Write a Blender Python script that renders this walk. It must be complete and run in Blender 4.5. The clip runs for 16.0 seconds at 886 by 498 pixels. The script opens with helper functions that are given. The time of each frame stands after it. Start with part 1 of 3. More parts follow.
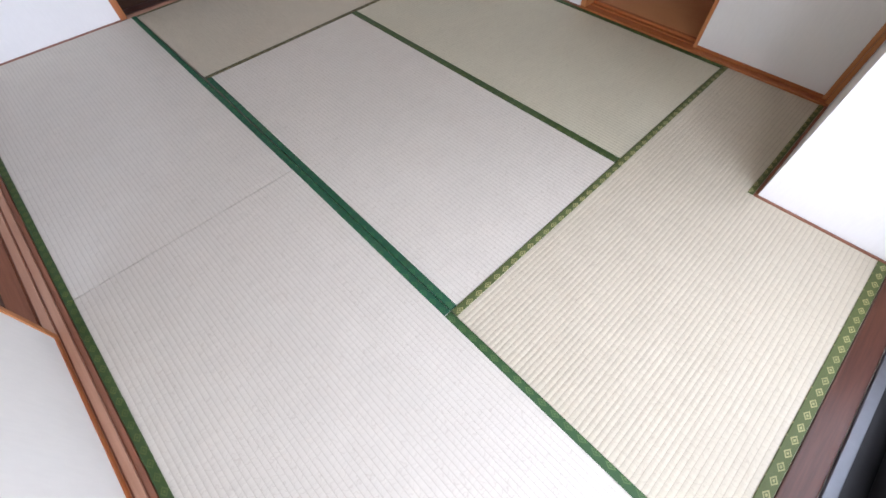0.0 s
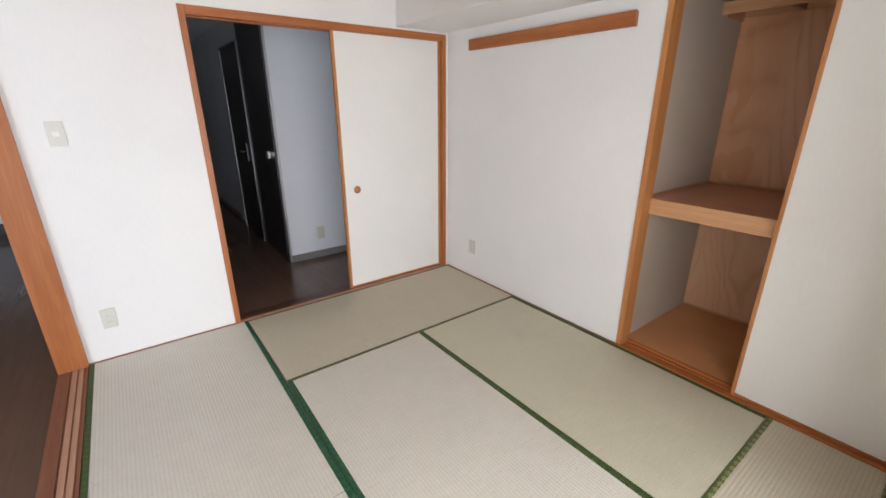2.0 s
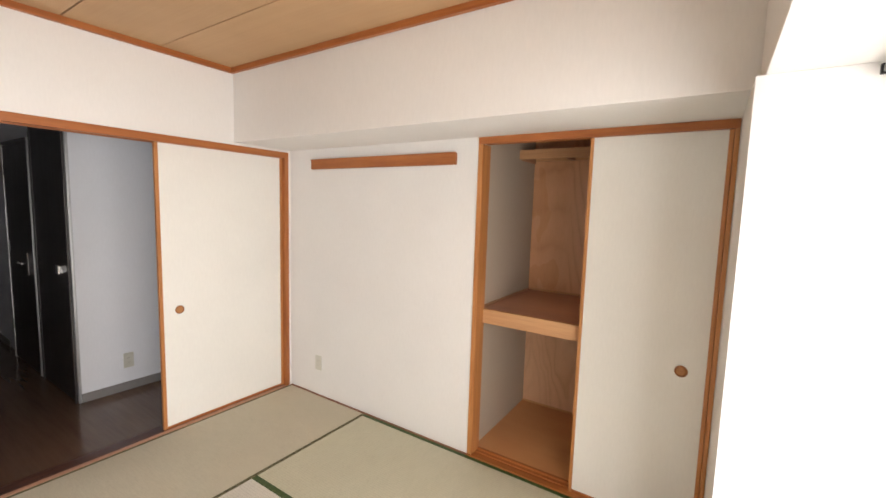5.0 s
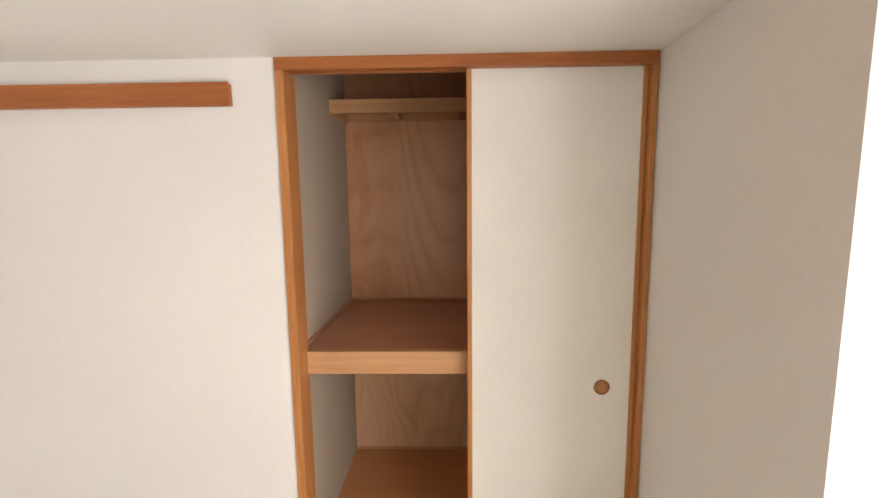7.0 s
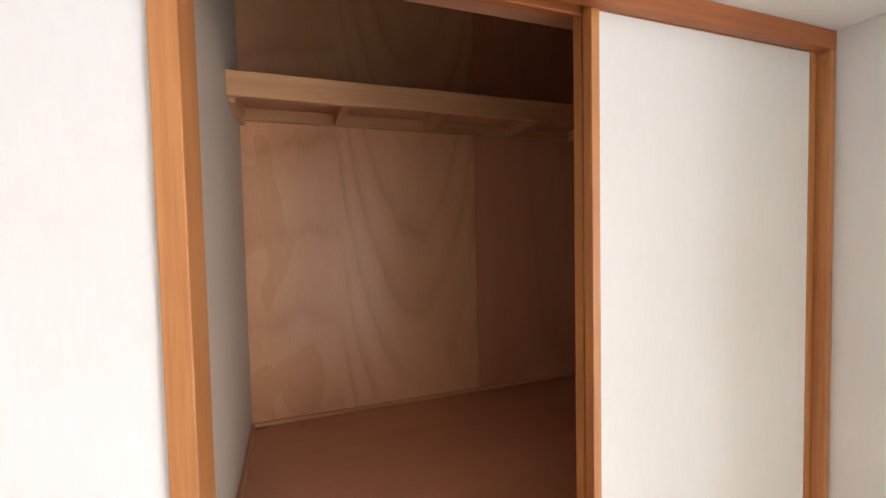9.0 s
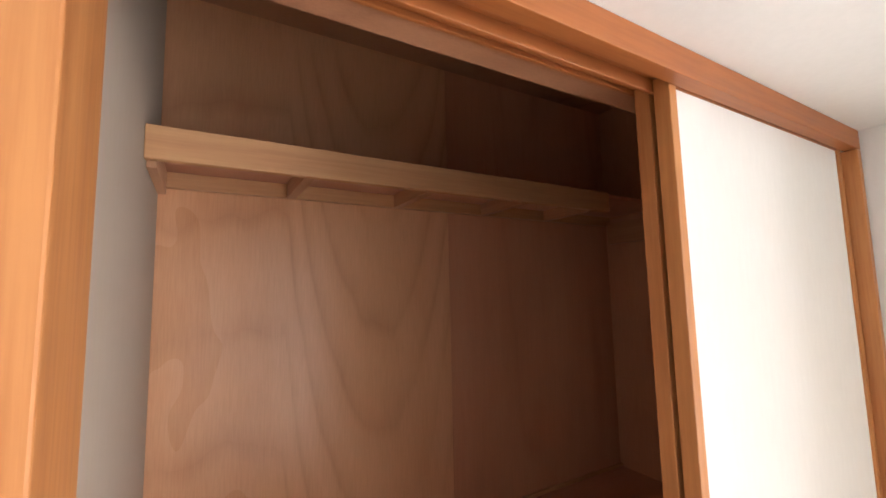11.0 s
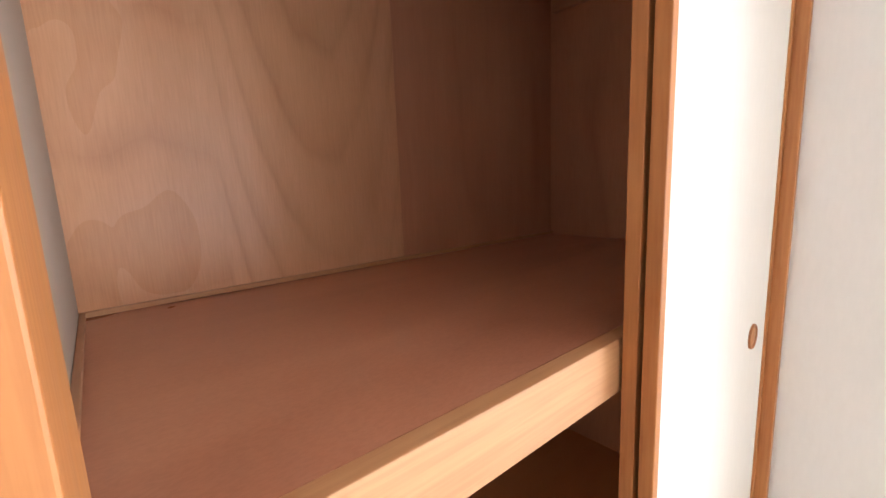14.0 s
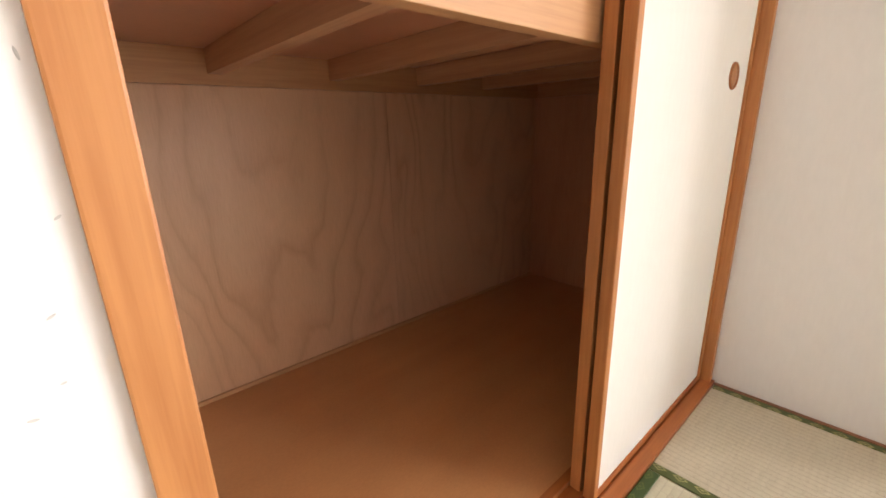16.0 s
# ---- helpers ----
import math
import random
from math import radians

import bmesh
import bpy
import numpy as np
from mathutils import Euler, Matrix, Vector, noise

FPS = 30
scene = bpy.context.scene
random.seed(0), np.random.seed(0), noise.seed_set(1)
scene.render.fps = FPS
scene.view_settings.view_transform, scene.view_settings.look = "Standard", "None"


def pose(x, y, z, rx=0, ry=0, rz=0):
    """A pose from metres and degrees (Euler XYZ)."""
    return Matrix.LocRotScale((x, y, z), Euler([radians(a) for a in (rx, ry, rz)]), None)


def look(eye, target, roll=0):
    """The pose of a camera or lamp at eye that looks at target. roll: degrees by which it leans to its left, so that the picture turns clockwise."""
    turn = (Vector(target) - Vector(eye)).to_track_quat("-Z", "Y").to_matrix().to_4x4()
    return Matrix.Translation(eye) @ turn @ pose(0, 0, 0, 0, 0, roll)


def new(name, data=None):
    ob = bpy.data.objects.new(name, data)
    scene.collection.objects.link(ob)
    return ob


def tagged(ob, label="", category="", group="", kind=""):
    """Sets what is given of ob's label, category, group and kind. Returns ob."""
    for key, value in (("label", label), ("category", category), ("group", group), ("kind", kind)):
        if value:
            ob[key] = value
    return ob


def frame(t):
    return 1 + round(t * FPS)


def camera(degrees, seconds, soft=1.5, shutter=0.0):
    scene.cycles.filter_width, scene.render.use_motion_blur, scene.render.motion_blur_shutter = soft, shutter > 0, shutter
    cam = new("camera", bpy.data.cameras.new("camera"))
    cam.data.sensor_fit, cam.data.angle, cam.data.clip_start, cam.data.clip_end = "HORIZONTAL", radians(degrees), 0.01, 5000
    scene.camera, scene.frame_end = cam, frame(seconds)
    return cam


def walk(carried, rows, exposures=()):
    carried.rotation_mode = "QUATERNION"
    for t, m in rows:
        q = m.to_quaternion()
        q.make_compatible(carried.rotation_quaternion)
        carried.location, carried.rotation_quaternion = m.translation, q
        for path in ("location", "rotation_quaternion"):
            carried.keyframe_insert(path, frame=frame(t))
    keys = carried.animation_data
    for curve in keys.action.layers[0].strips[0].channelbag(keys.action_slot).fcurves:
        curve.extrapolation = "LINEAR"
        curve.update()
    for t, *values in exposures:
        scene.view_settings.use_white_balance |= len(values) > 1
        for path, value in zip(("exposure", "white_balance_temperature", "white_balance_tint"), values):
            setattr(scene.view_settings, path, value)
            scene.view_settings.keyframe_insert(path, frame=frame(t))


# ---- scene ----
cam = camera(93.7, 16.0, soft=1.6)
PATH = [
    (0, (-2.196, -2.962, 1.142), (-1.428, -2.123, -0.503), -2.1),
    (0.5, (-2.213, -2.938, 1.177), (-1.369, -1.990, -0.369), -1.3),
    (1, (-2.222, -2.917, 1.276), (-1.241, -1.739, -0.008), -1.1),
    (1.5, (-2.236, -2.904, 1.367), (-1.145, -1.532, 0.404), -0.5),
    (2, (-2.250, -2.912, 1.438), (-1.108, -1.408, 0.779), -0.1),
    (2.5, (-2.265, -2.92, 1.499), (-1.108, -1.345, 1.073), 0.1),
    (3, (-2.279, -2.93, 1.541), (-1.114, -1.328, 1.266), 0.3),
    (3.5, (-2.281, -2.933, 1.546), (-1.072, -1.353, 1.339), 0.5),
    (4, (-2.277, -2.934, 1.55), (-1.011, -1.397, 1.365), 0.7),
    (4.5, (-2.248, -2.938, 1.555), (-0.799, -1.575, 1.356), 1.5),
    (5, (-2.19, -2.948, 1.557), (-0.521, -1.864, 1.356), 1.8),
    (7.5, (-1.193, -2.164, 1.498), (0.787, -2.321, 1.264), -0.4),
    (8, (-0.988, -2.026, 1.511), (0.966, -2.396, 1.300), 0.0),
    (8.5, (-0.758, -1.885, 1.535), (1.137, -2.497, 1.356), -1.0),
    (9, (-0.559, -1.897, 1.558), (1.320, -2.577, 1.475), -1.2),
    (9.5, (-0.409, -1.898, 1.604), (1.446, -2.645, 1.616), -1.1),
    (12, (-0.251, -1.822, 1.664), (1.394, -2.936, 1.890), 0.0),
    (12.5, (-0.220, -1.832, 1.595), (1.416, -2.981, 1.649), -0.4),
    (13, (-0.191, -1.836, 1.479), (1.417, -3.019, 1.362), -1.2),
    (13.5, (-0.194, -1.816, 1.341), (1.373, -3.031, 1.082), -2.4),
    (14, (-0.206, -1.805, 1.178), (1.314, -3.065, 0.862), -2.4),
    (14.5, (-0.234, -1.755, 0.974), (1.272, -3.030, 0.648), -1.6),
    (15, (-0.254, -1.743, 0.850), (1.228, -3.027, 0.460), -1.4),
    (15.5, (-0.273, -1.755, 0.756), (1.195, -3.025, 0.273), -1.7),
    (16, (-0.264, -1.749, 0.725), (1.171, -3.025, 0.166), -1.6),
]
EXPOSURES = [(0, -0.74, 5800, 17), (1, -0.66, 5900, 17), (1.8, -0.58, 6300, 13), (3.5, -0.38, 6800, 12), (5, -0.3, 7200, 14), (7.3, -0.16, 7200, 14), (8, -0.02, 6400, 12), (9, 0.18, 6400, 14), (12, 0.76, 6500, 15), (13.5, 0.86, 6250, 15), (14.4, 0.72, 6250, 15), (16, 0.48, 6900, 15)]
walk(cam, [(t, look(e, g, r)) for t, e, g, r in PATH], EXPOSURES)

# ---- light ----
world = bpy.data.worlds.new("sky")
scene.world = world
world.use_nodes = True
wn = world.node_tree
sky = wn.nodes.new("ShaderNodeTexSky")
sky.sky_type, sky.sun_disc = "NISHITA", False
sky.sun_elevation, sky.sun_rotation = radians(50), radians(150)
wn.links.new(sky.outputs[0], wn.nodes["Background"].inputs[0])
wn.nodes["Background"].inputs[1].default_value = 0.1
sun = new("sun", bpy.data.lights.new("sun", "SUN"))
sun.data.energy, sun.data.angle, sun.data.color = 0.8, radians(12), (1.0, 0.96, 0.9)
sun.matrix_world = look((0, 0, 10), (0.5, -7.5, 0))


def window_light(name, x, y, z, width, height, watts, colour):
    lamp = new(name, bpy.data.lights.new(name, "AREA"))
    lamp.data.shape, lamp.data.size, lamp.data.size_y = "RECTANGLE", width, height
    lamp.data.energy, lamp.data.color = watts, colour
    lamp.matrix_world = look((x, y, z), (x, y + 1, z - 0.08))
    return lamp


window_light("window_daylight", -1.76, -3.62, 0.98, 1.64, 1.8, 60, (0.955, 0.975, 1.0))
# Added fill lamp in an unseen opening of the next room.
window_light("next_room_fill", -5.3, -3.62, 1.05, 2.0, 1.85, 150, (0.86, 0.93, 1.0))


# ---- materials ----
class Mat:
    """Small builder for a procedural surface."""

    def __init__(self, name, colour, rough, metal=0.0):
        self.m = bpy.data.materials.new(name)
        self.m.use_nodes = True
        self.t = self.m.node_tree
        self.b = self.t.nodes["Principled BSDF"]
        self.b.inputs["Base Color"].default_value = (*colour, 1)
        self.b.inputs["Roughness"].default_value = rough
        self.b.inputs["Metallic"].default_value = metal
        self.co = None

    def n(self, kind, **v):
        node = self.t.nodes.new(kind)
        for k, x in v.items():
            node.inputs[k].default_value = x
        return node

    def l(self, a, b):
        self.t.links.new(a, b)

    def coord(self, scale=(1, 1, 1)):
        tc = self.t.nodes.new("ShaderNodeNewGeometry")
        mp = self.t.nodes.new("ShaderNodeMapping")
        mp.inputs["Scale"].default_value = scale
        self.l(tc.outputs["Position"], mp.inputs["Vector"])
        return mp.outputs[0]

    def noise(self, scale, stretch=(1, 1, 1), detail=4.0, distortion=0.0, rough=0.55):
        nd = self.n("ShaderNodeTexNoise", Scale=scale, Detail=detail, Distortion=distortion, Roughness=rough)
        self.l(self.coord(stretch), nd.inputs["Vector"])
        return nd.outputs["Fac"]

    def ramp(self, fac, *stops):
        r = self.t.nodes.new("ShaderNodeValToRGB")
        e = r.color_ramp.elements
        while len(e) < len(stops):
            e.new(0.5)
        for k, (p, c) in zip(e, stops):
            k.position, k.color = p, (*c, 1)
        self.l(fac, r.inputs[0])
        return r.outputs[0]

    def mix(self, a, b, fac, mode="MIX"):
        m = self.t.nodes.new("ShaderNodeMix")
        m.data_type, m.blend_type = "RGBA", mode
        if isinstance(fac, float):
            m.inputs[0].default_value = fac
        else:
            self.l(fac, m.inputs[0])
        for s, x in ((m.inputs[6], a), (m.inputs[7], b)):
            if isinstance(x, tuple):
                s.default_value = (*x, 1)
            else:
                self.l(x, s)
        return m.outputs[2]

    def math(self, op, a, b=0.0):
        m = self.t.nodes.new("ShaderNodeMath")
        m.operation = op
        for s, x in zip(m.inputs, (a, b)):
            if isinstance(x, (int, float)):
                s.default_value = x
            else:
                self.l(x, s)
        return m.outputs[0]

    def colour(self, out):
        self.l(out, self.b.inputs["Base Color"])
        return self

    def rough(self, fac, lo, hi):
        r = self.n("ShaderNodeMapRange")
        r.inputs["To Min"].default_value, r.inputs["To Max"].default_value = lo, hi
        self.l(fac, r.inputs[0])
        self.l(r.outputs[0], self.b.inputs["Roughness"])
        return self

    def bump(self, height, strength, distance):
        bp = self.n("ShaderNodeBump", Strength=strength, Distance=distance)
        self.l(height, bp.inputs["Height"])
        self.l(bp.outputs[0], self.b.inputs["Normal"])
        return self


def wallpaper(name, base):
    m = Mat(name, base, 0.85)
    big = m.noise(1.3, detail=3)
    fine = m.noise(260, detail=3)
    weave = m.noise(90, (1, 1, 0.25), 3)
    dark = tuple(c * 0.93 for c in base)
    m.colour(m.mix(m.ramp(big, (0.35, dark), (0.65, base)), m.ramp(weave, (0.3, dark), (0.7, base)), 0.4))
    m.bump(m.math("ADD", fine, weave), 0.22, 0.0005)
    return m.m


def timber(name, dark, light, stretch, rough=0.42, scale=26.0, contrast=0.5):
    """Straight-grained timber; stretch is small along the grain."""
    m = Mat(name, light, rough)
    g = m.noise(scale, stretch, 6, 0.6)
    fine = m.noise(scale * 7, stretch, 3)
    blotch = m.noise(2.2, detail=2)
    c = m.ramp(g, (0.32, dark), (0.68, light))
    c = m.mix(c, m.ramp(fine, (0.35, dark), (0.6, light)), 0.3)
    c = m.mix(c, m.ramp(blotch, (0.3, (0.82, 0.82, 0.82)), (0.7, (1, 1, 1))), contrast, "MULTIPLY")
    m.colour(c)
    m.rough(g, rough - 0.08, rough + 0.12)
    m.bump(fine, 0.15, 0.0008)
    return m.m


def plywood(name, dark, light, pale, stretch, rough=0.5, scale=3.0, bands=7.0, arch=None):
    """Rotary-cut veneer with flowing figure; arch: (centre y, steepness, power, cap, rise, waviness, ripple) of cathedral arches on an upright sheet."""
    m = Mat(name, light, rough)
    warp = m.noise(scale, stretch, 2, 0.5, 0.45)
    if arch:
        centre, steep, power, cap, rise, wave, rip = arch
        sep = m.t.nodes.new("ShaderNodeSeparateXYZ")
        m.l(m.coord(), sep.inputs[0])
        side = m.math("PINGPONG", m.math("ADD", m.math("SUBTRACT", sep.outputs[1], centre), m.math("MULTIPLY", m.math("SUBTRACT", warp, 0.5), wave)), 0.44)
        bow = m.math("MINIMUM", m.math("MULTIPLY", m.math("POWER", m.math("ABSOLUTE", side), power), steep), cap)
        ripple = m.math("MULTIPLY", m.noise(scale * 3.2, stretch, 2), rip)
        v = m.math("ADD", m.math("SUBTRACT", bow, m.math("MULTIPLY", sep.outputs[2], rise)), ripple)
    else:
        v = warp
    rings = m.math("FRACT", m.math("MULTIPLY", v, bands))
    line = m.ramp(rings, (0.0, (0.0, 0.0, 0.0)), (0.14, (0.75, 0.75, 0.75)), (0.5, (1, 1, 1)), (0.8, (0.7, 0.7, 0.7)), (1.0, (0.15, 0.15, 0.15)))
    fade = m.ramp(m.noise(2.6, (1, 1, 0.6), 2), (0.36, (0.2, 0.2, 0.2)), (0.62, (0.85, 0.85, 0.85)))
    pores = m.noise(210, (stretch[0] * 1.4, stretch[1] * 1.4, stretch[2] * 0.3), 3)
    streaks = m.noise(16, (1, 1, 0.07) if stretch[2] < 1 else (1, 0.07, 1), 4)
    tone = m.noise(1.7, (1, 1, 0.5), 3)
    c = m.ramp(tone, (0.3, light), (0.7, pale))
    lined = m.mix(m.mix(c, dark, 0.75), c, line)
    c = m.mix(c, lined, fade)
    c = m.mix(c, m.ramp(pores, (0.35, dark), (0.62, pale)), 0.15)
    c = m.mix(c, m.ramp(streaks, (0.3, light), (0.7, pale)), 0.3)
    m.colour(c)
    m.rough(tone, rough - 0.06, rough + 0.1)
    m.bump(pores, 0.08, 0.0004)
    return m.m


def tatami(name, along, base, straw, ribs):
    """Woven rush; ribs run along the given axis, rush strands across them."""
    m = Mat(name, base, 0.55)
    geo = m.t.nodes.new("ShaderNodeNewGeometry")
    sep = m.t.nodes.new("ShaderNodeSeparateXYZ")
    m.l(geo.outputs["Position"], sep.inputs[0])
    cross, run = (sep.outputs[1], sep.outputs[0]) if along == "x" else (sep.outputs[0], sep.outputs[1])
    rib = m.math("ABSOLUTE", m.math("SINE", m.math("MULTIPLY", cross, math.pi / 0.0155)))
    strand = m.math("SINE", m.math("MULTIPLY", run, 2 * math.pi / 0.0042))
    st = (0.06, 1, 1) if along == "y" else (1, 0.06, 1)
    streak = m.noise(150, st, 4)
    patch = m.noise(1.6, (1, 1, 1), 4)
    medium = m.noise(9, (1, 1, 1), 3)
    low = tuple(c * 0.86 for c in base)
    c = m.ramp(patch, (0.3, base), (0.7, straw))
    c = m.mix(c, m.ramp(streak, (0.3, low), (0.7, straw)), 0.45)
    c = m.mix(c, m.ramp(medium, (0.35, low), (0.65, base)), 0.2)
    c = m.mix(c, m.ramp(rib, (0.0, (0.74, 0.72, 0.68)), (0.32, (1, 1, 1))), ribs, "MULTIPLY")
    row = m.math("FLOOR", m.math("DIVIDE", cross, 0.0155))
    knot = m.math("ABSOLUTE", m.math("SINE", m.math("ADD", m.math("MULTIPLY", run, math.pi / 0.021), m.math("ADD", m.math("MULTIPLY", row, 1.9), m.math("MULTIPLY", m.noise(22, detail=2), 14.0)))))
    c = m.mix(c, m.ramp(knot, (0.0, (0.80, 0.77, 0.74)), (0.22, (1, 1, 1))), 0.65, "MULTIPLY")
    m.colour(c)
    rib = m.math("ADD", rib, m.math("MULTIPLY", knot, 0.25))
    h = m.math("ADD", m.math("ADD", rib, m.math("MULTIPLY", strand, 0.07)), m.math("MULTIPLY", streak, 0.25))
    m.rough(patch, 0.48, 0.62)
    m.bump(h, 0.25 + 0.35 * ribs, 0.0018)
    return m.m


def brocade(name, base, motif, along, amount):
    """Border cloth with a row of woven diamonds."""
    m = Mat(name, base, 0.6)
    geo = m.t.nodes.new("ShaderNodeNewGeometry")
    sep = m.t.nodes.new("ShaderNodeSeparateXYZ")
    m.l(geo.outputs["Position"], sep.inputs[0])
    u, v = (sep.outputs[0], sep.outputs[1]) if along == "x" else (sep.outputs[1], sep.outputs[0])

    def cell(c, size):
        return m.math("ABSOLUTE", m.math("SUBTRACT", m.math("FRACT", m.math("DIVIDE", c, size)), 0.5))

    d = m.math("ADD", cell(u, 0.042), cell(v, 0.027))
    ring = m.math("LESS_THAN", m.math("ABSOLUTE", m.math("SUBTRACT", d, 0.30)), 0.07)
    dot = m.math("LESS_THAN", d, 0.13)
    weave = m.noise(420, (1, 1, 1), 2)
    wear = m.noise(14, (1, 1, 1), 3)
    c = m.ramp(weave, (0.3, tuple(x * 0.7 for x in base)), (0.7, base))
    mask = m.math("MULTIPLY", m.math("MULTIPLY", m.math("MAXIMUM", ring, dot), wear), amount)
    m.colour(m.mix(c, motif, mask))
    m.bump(weave, 0.3, 0.0008)
    return m.m


def plain(name, colour, rough, metal=0.0, vary=0.12, scale=30.0):
    m = Mat(name, colour, rough, metal)
    nz = m.noise(scale, detail=3)
    m.colour(m.ramp(nz, (0.3, tuple(c * (1 - vary) for c in colour)), (0.7, colour)))
    m.rough(nz, max(rough - 0.06, 0.03), rough + 0.08)
    return m.m


WALL = wallpaper("white_wallpaper", (0.85, 0.835, 0.81))
# Bluish daylight on the hall walls is put into this paper's colour.
HALL_WALL = wallpaper("hall_wallpaper", (0.83, 0.855, 0.91))
PAPER = wallpaper("sliding_door_paper", (0.84, 0.825, 0.775))
OAK_V = timber("orange_timber_upright", (0.41, 0.145, 0.042), (0.60, 0.265, 0.090), (1, 1, 0.05))
# Darker copy of the orange timber: far frames' shade put into its colour.
OAK_SHADE = timber("shaded_orange_timber_upright", (0.33, 0.10, 0.027), (0.48, 0.170, 0.048), (1, 1, 0.05))
OAK_X = timber("orange_timber_along_x", (0.32, 0.092, 0.024), (0.47, 0.160, 0.044), (0.05, 1, 1))
OAK_Y = timber("orange_timber_along_y", (0.32, 0.092, 0.024), (0.47, 0.160, 0.044), (1, 0.05, 1))
PALE_Y = timber("pale_timber_along_y", (0.52, 0.26, 0.12), (0.67, 0.38, 0.185), (1, 0.04, 1), 0.5)
PALE_X = timber("pale_timber_along_x", (0.46, 0.225, 0.12), (0.61, 0.34, 0.19), (0.04, 1, 1), 0.5)
DARK_OAK = timber("dark_red_timber", (0.05, 0.022, 0.016), (0.13, 0.052, 0.034), (0.06, 1, 1), 0.28)
SILL_RED = timber("red_brown_sill_timber", (0.20, 0.075, 0.04), (0.32, 0.13, 0.07), (1, 0.05, 1), 0.4)
SILL_PALE = timber("worn_pale_sill_timber", (0.46, 0.24, 0.15), (0.58, 0.33, 0.22), (1, 0.05, 1), 0.45)
PLY_BACK = plywood("closet_back_plywood", (0.36, 0.13, 0.05), (0.70, 0.37, 0.195), (0.80, 0.47, 0.27), (1, 1, 0.22), 0.28, 1.9, 8.0, (-2.335, 6.0, 2.2, 0.36, 0.42, 0.16, 0.09))
PLY_RED = plywood("closet_back_redder_plywood", (0.36, 0.13, 0.06), (0.58, 0.275, 0.155), (0.68, 0.355, 0.21), (1, 1, 0.14), 0.34, 2.3, 5.0)
PLY_LOW = plywood("closet_lower_plywood", (0.42, 0.19, 0.10), (0.72, 0.43, 0.255), (0.79, 0.51, 0.32), (1, 1, 0.42), 0.34, 3.4, 2.6, (-2.16, 7.0, 1.6, 9.0, 0.9, 0.5, 0.35))
PLY_FLOOR = plywood("closet_floor_plywood", (0.32, 0.12, 0.045), (0.58, 0.26, 0.105), (0.68, 0.345, 0.15), (1, 0.4, 1), 0.33, 1.6, 3.0)
PLY_SIDE = plywood("closet_side_plywood", (0.28, 0.10, 0.055), (0.56, 0.275, 0.16), (0.66, 0.36, 0.22), (1, 1, 0.25), 0.36, 2.2, 4.0)
PLY_SHELF = plywood("shelf_plywood", (0.26, 0.085, 0.045), (0.52, 0.225, 0.13), (0.62, 0.30, 0.185), (1, 0.4, 1), 0.28, 1.6, 3.0)
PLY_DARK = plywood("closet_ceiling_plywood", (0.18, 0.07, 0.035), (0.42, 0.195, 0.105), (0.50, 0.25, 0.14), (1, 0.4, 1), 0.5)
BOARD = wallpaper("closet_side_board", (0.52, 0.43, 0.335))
CEIL = timber("cedar_ceiling_board", (0.545, 0.335, 0.175), (0.585, 0.375, 0.205), (1, 0.03, 1), 0.6, 14)
SEAM = plain("ceiling_seam", (0.10, 0.05, 0.025), 0.7)
# Mats differ in tone by rib direction: sheen difference put into the colour.
TATAMI_X = tatami("rush_ribs_along_x", "x", (0.57, 0.52, 0.395), (0.64, 0.585, 0.46), 0.9)
TATAMI_Y = tatami("rush_ribs_along_y", "y", (0.67, 0.635, 0.555), (0.73, 0.69, 0.605), 0.75)
# Greener copy of the rush: shade and duller sheen put into the colour.
TATAMI_SHADED = tatami("shaded_rush_ribs_along_y", "y", (0.585, 0.555, 0.415), (0.64, 0.61, 0.465), 0.6)
GREEN_Y = brocade("emerald_border_cloth", (0.014, 0.095, 0.045), (0.06, 0.2, 0.06), "y", 0.9)
# Lit copy of the emerald cloth: window light put into its colour.
GREEN_LIT_Y = brocade("lit_emerald_border_cloth", (0.035, 0.10, 0.028), (0.14, 0.22, 0.07), "y", 0.9)
MOSS_Y = brocade("moss_border_cloth", (0.045, 0.088, 0.02), (0.16, 0.20, 0.05), "y", 0.7)
OLIVE_X = brocade("olive_border_cloth", (0.095, 0.125, 0.034), (0.46, 0.43, 0.19), "x", 1.25)
OLIVE_WORN = brocade("worn_olive_brown_border_cloth", (0.105, 0.095, 0.036), (0.38, 0.34, 0.17), "x", 0.8)
HALL_FLOOR = timber("brown_vinyl_floor", (0.12, 0.068, 0.045), (0.165, 0.098, 0.066), (1, 0.06, 1), 0.16, 9, 0.3)
DARK_DOOR = timber("near_black_door_veneer", (0.03, 0.025, 0.026), (0.06, 0.05, 0.052), (1, 1, 0.06), 0.35)
GREY_BASE = plain("grey_baseboard_vinyl", (0.24, 0.23, 0.23), 0.5)
ALU = plain("brushed_aluminium", (0.55, 0.56, 0.58), 0.35, 0.9)
TRACK = plain("dull_aluminium_track", (0.20, 0.21, 0.23), 0.4, 0.8)
BLACK = plain("black_window_metal", (0.012, 0.012, 0.014), 0.35, 0.3)
PLASTIC = plain("ivory_switch_plastic", (0.66, 0.65, 0.58), 0.4, 0, 0.04)
WHITE_PL = plain("white_ceiling_plastic", (0.80, 0.79, 0.76), 0.45, 0, 0.04)
PULL = plain("turned_wood_pull", (0.36, 0.135, 0.042), 0.4, 0, 0.2, 120)
PULL_IN = plain("turned_wood_pull_cup", (0.50, 0.22, 0.078), 0.45, 0, 0.25, 140)
CHROME = plain("chrome", (0.75, 0.75, 0.76), 0.12, 1.0, 0.03)
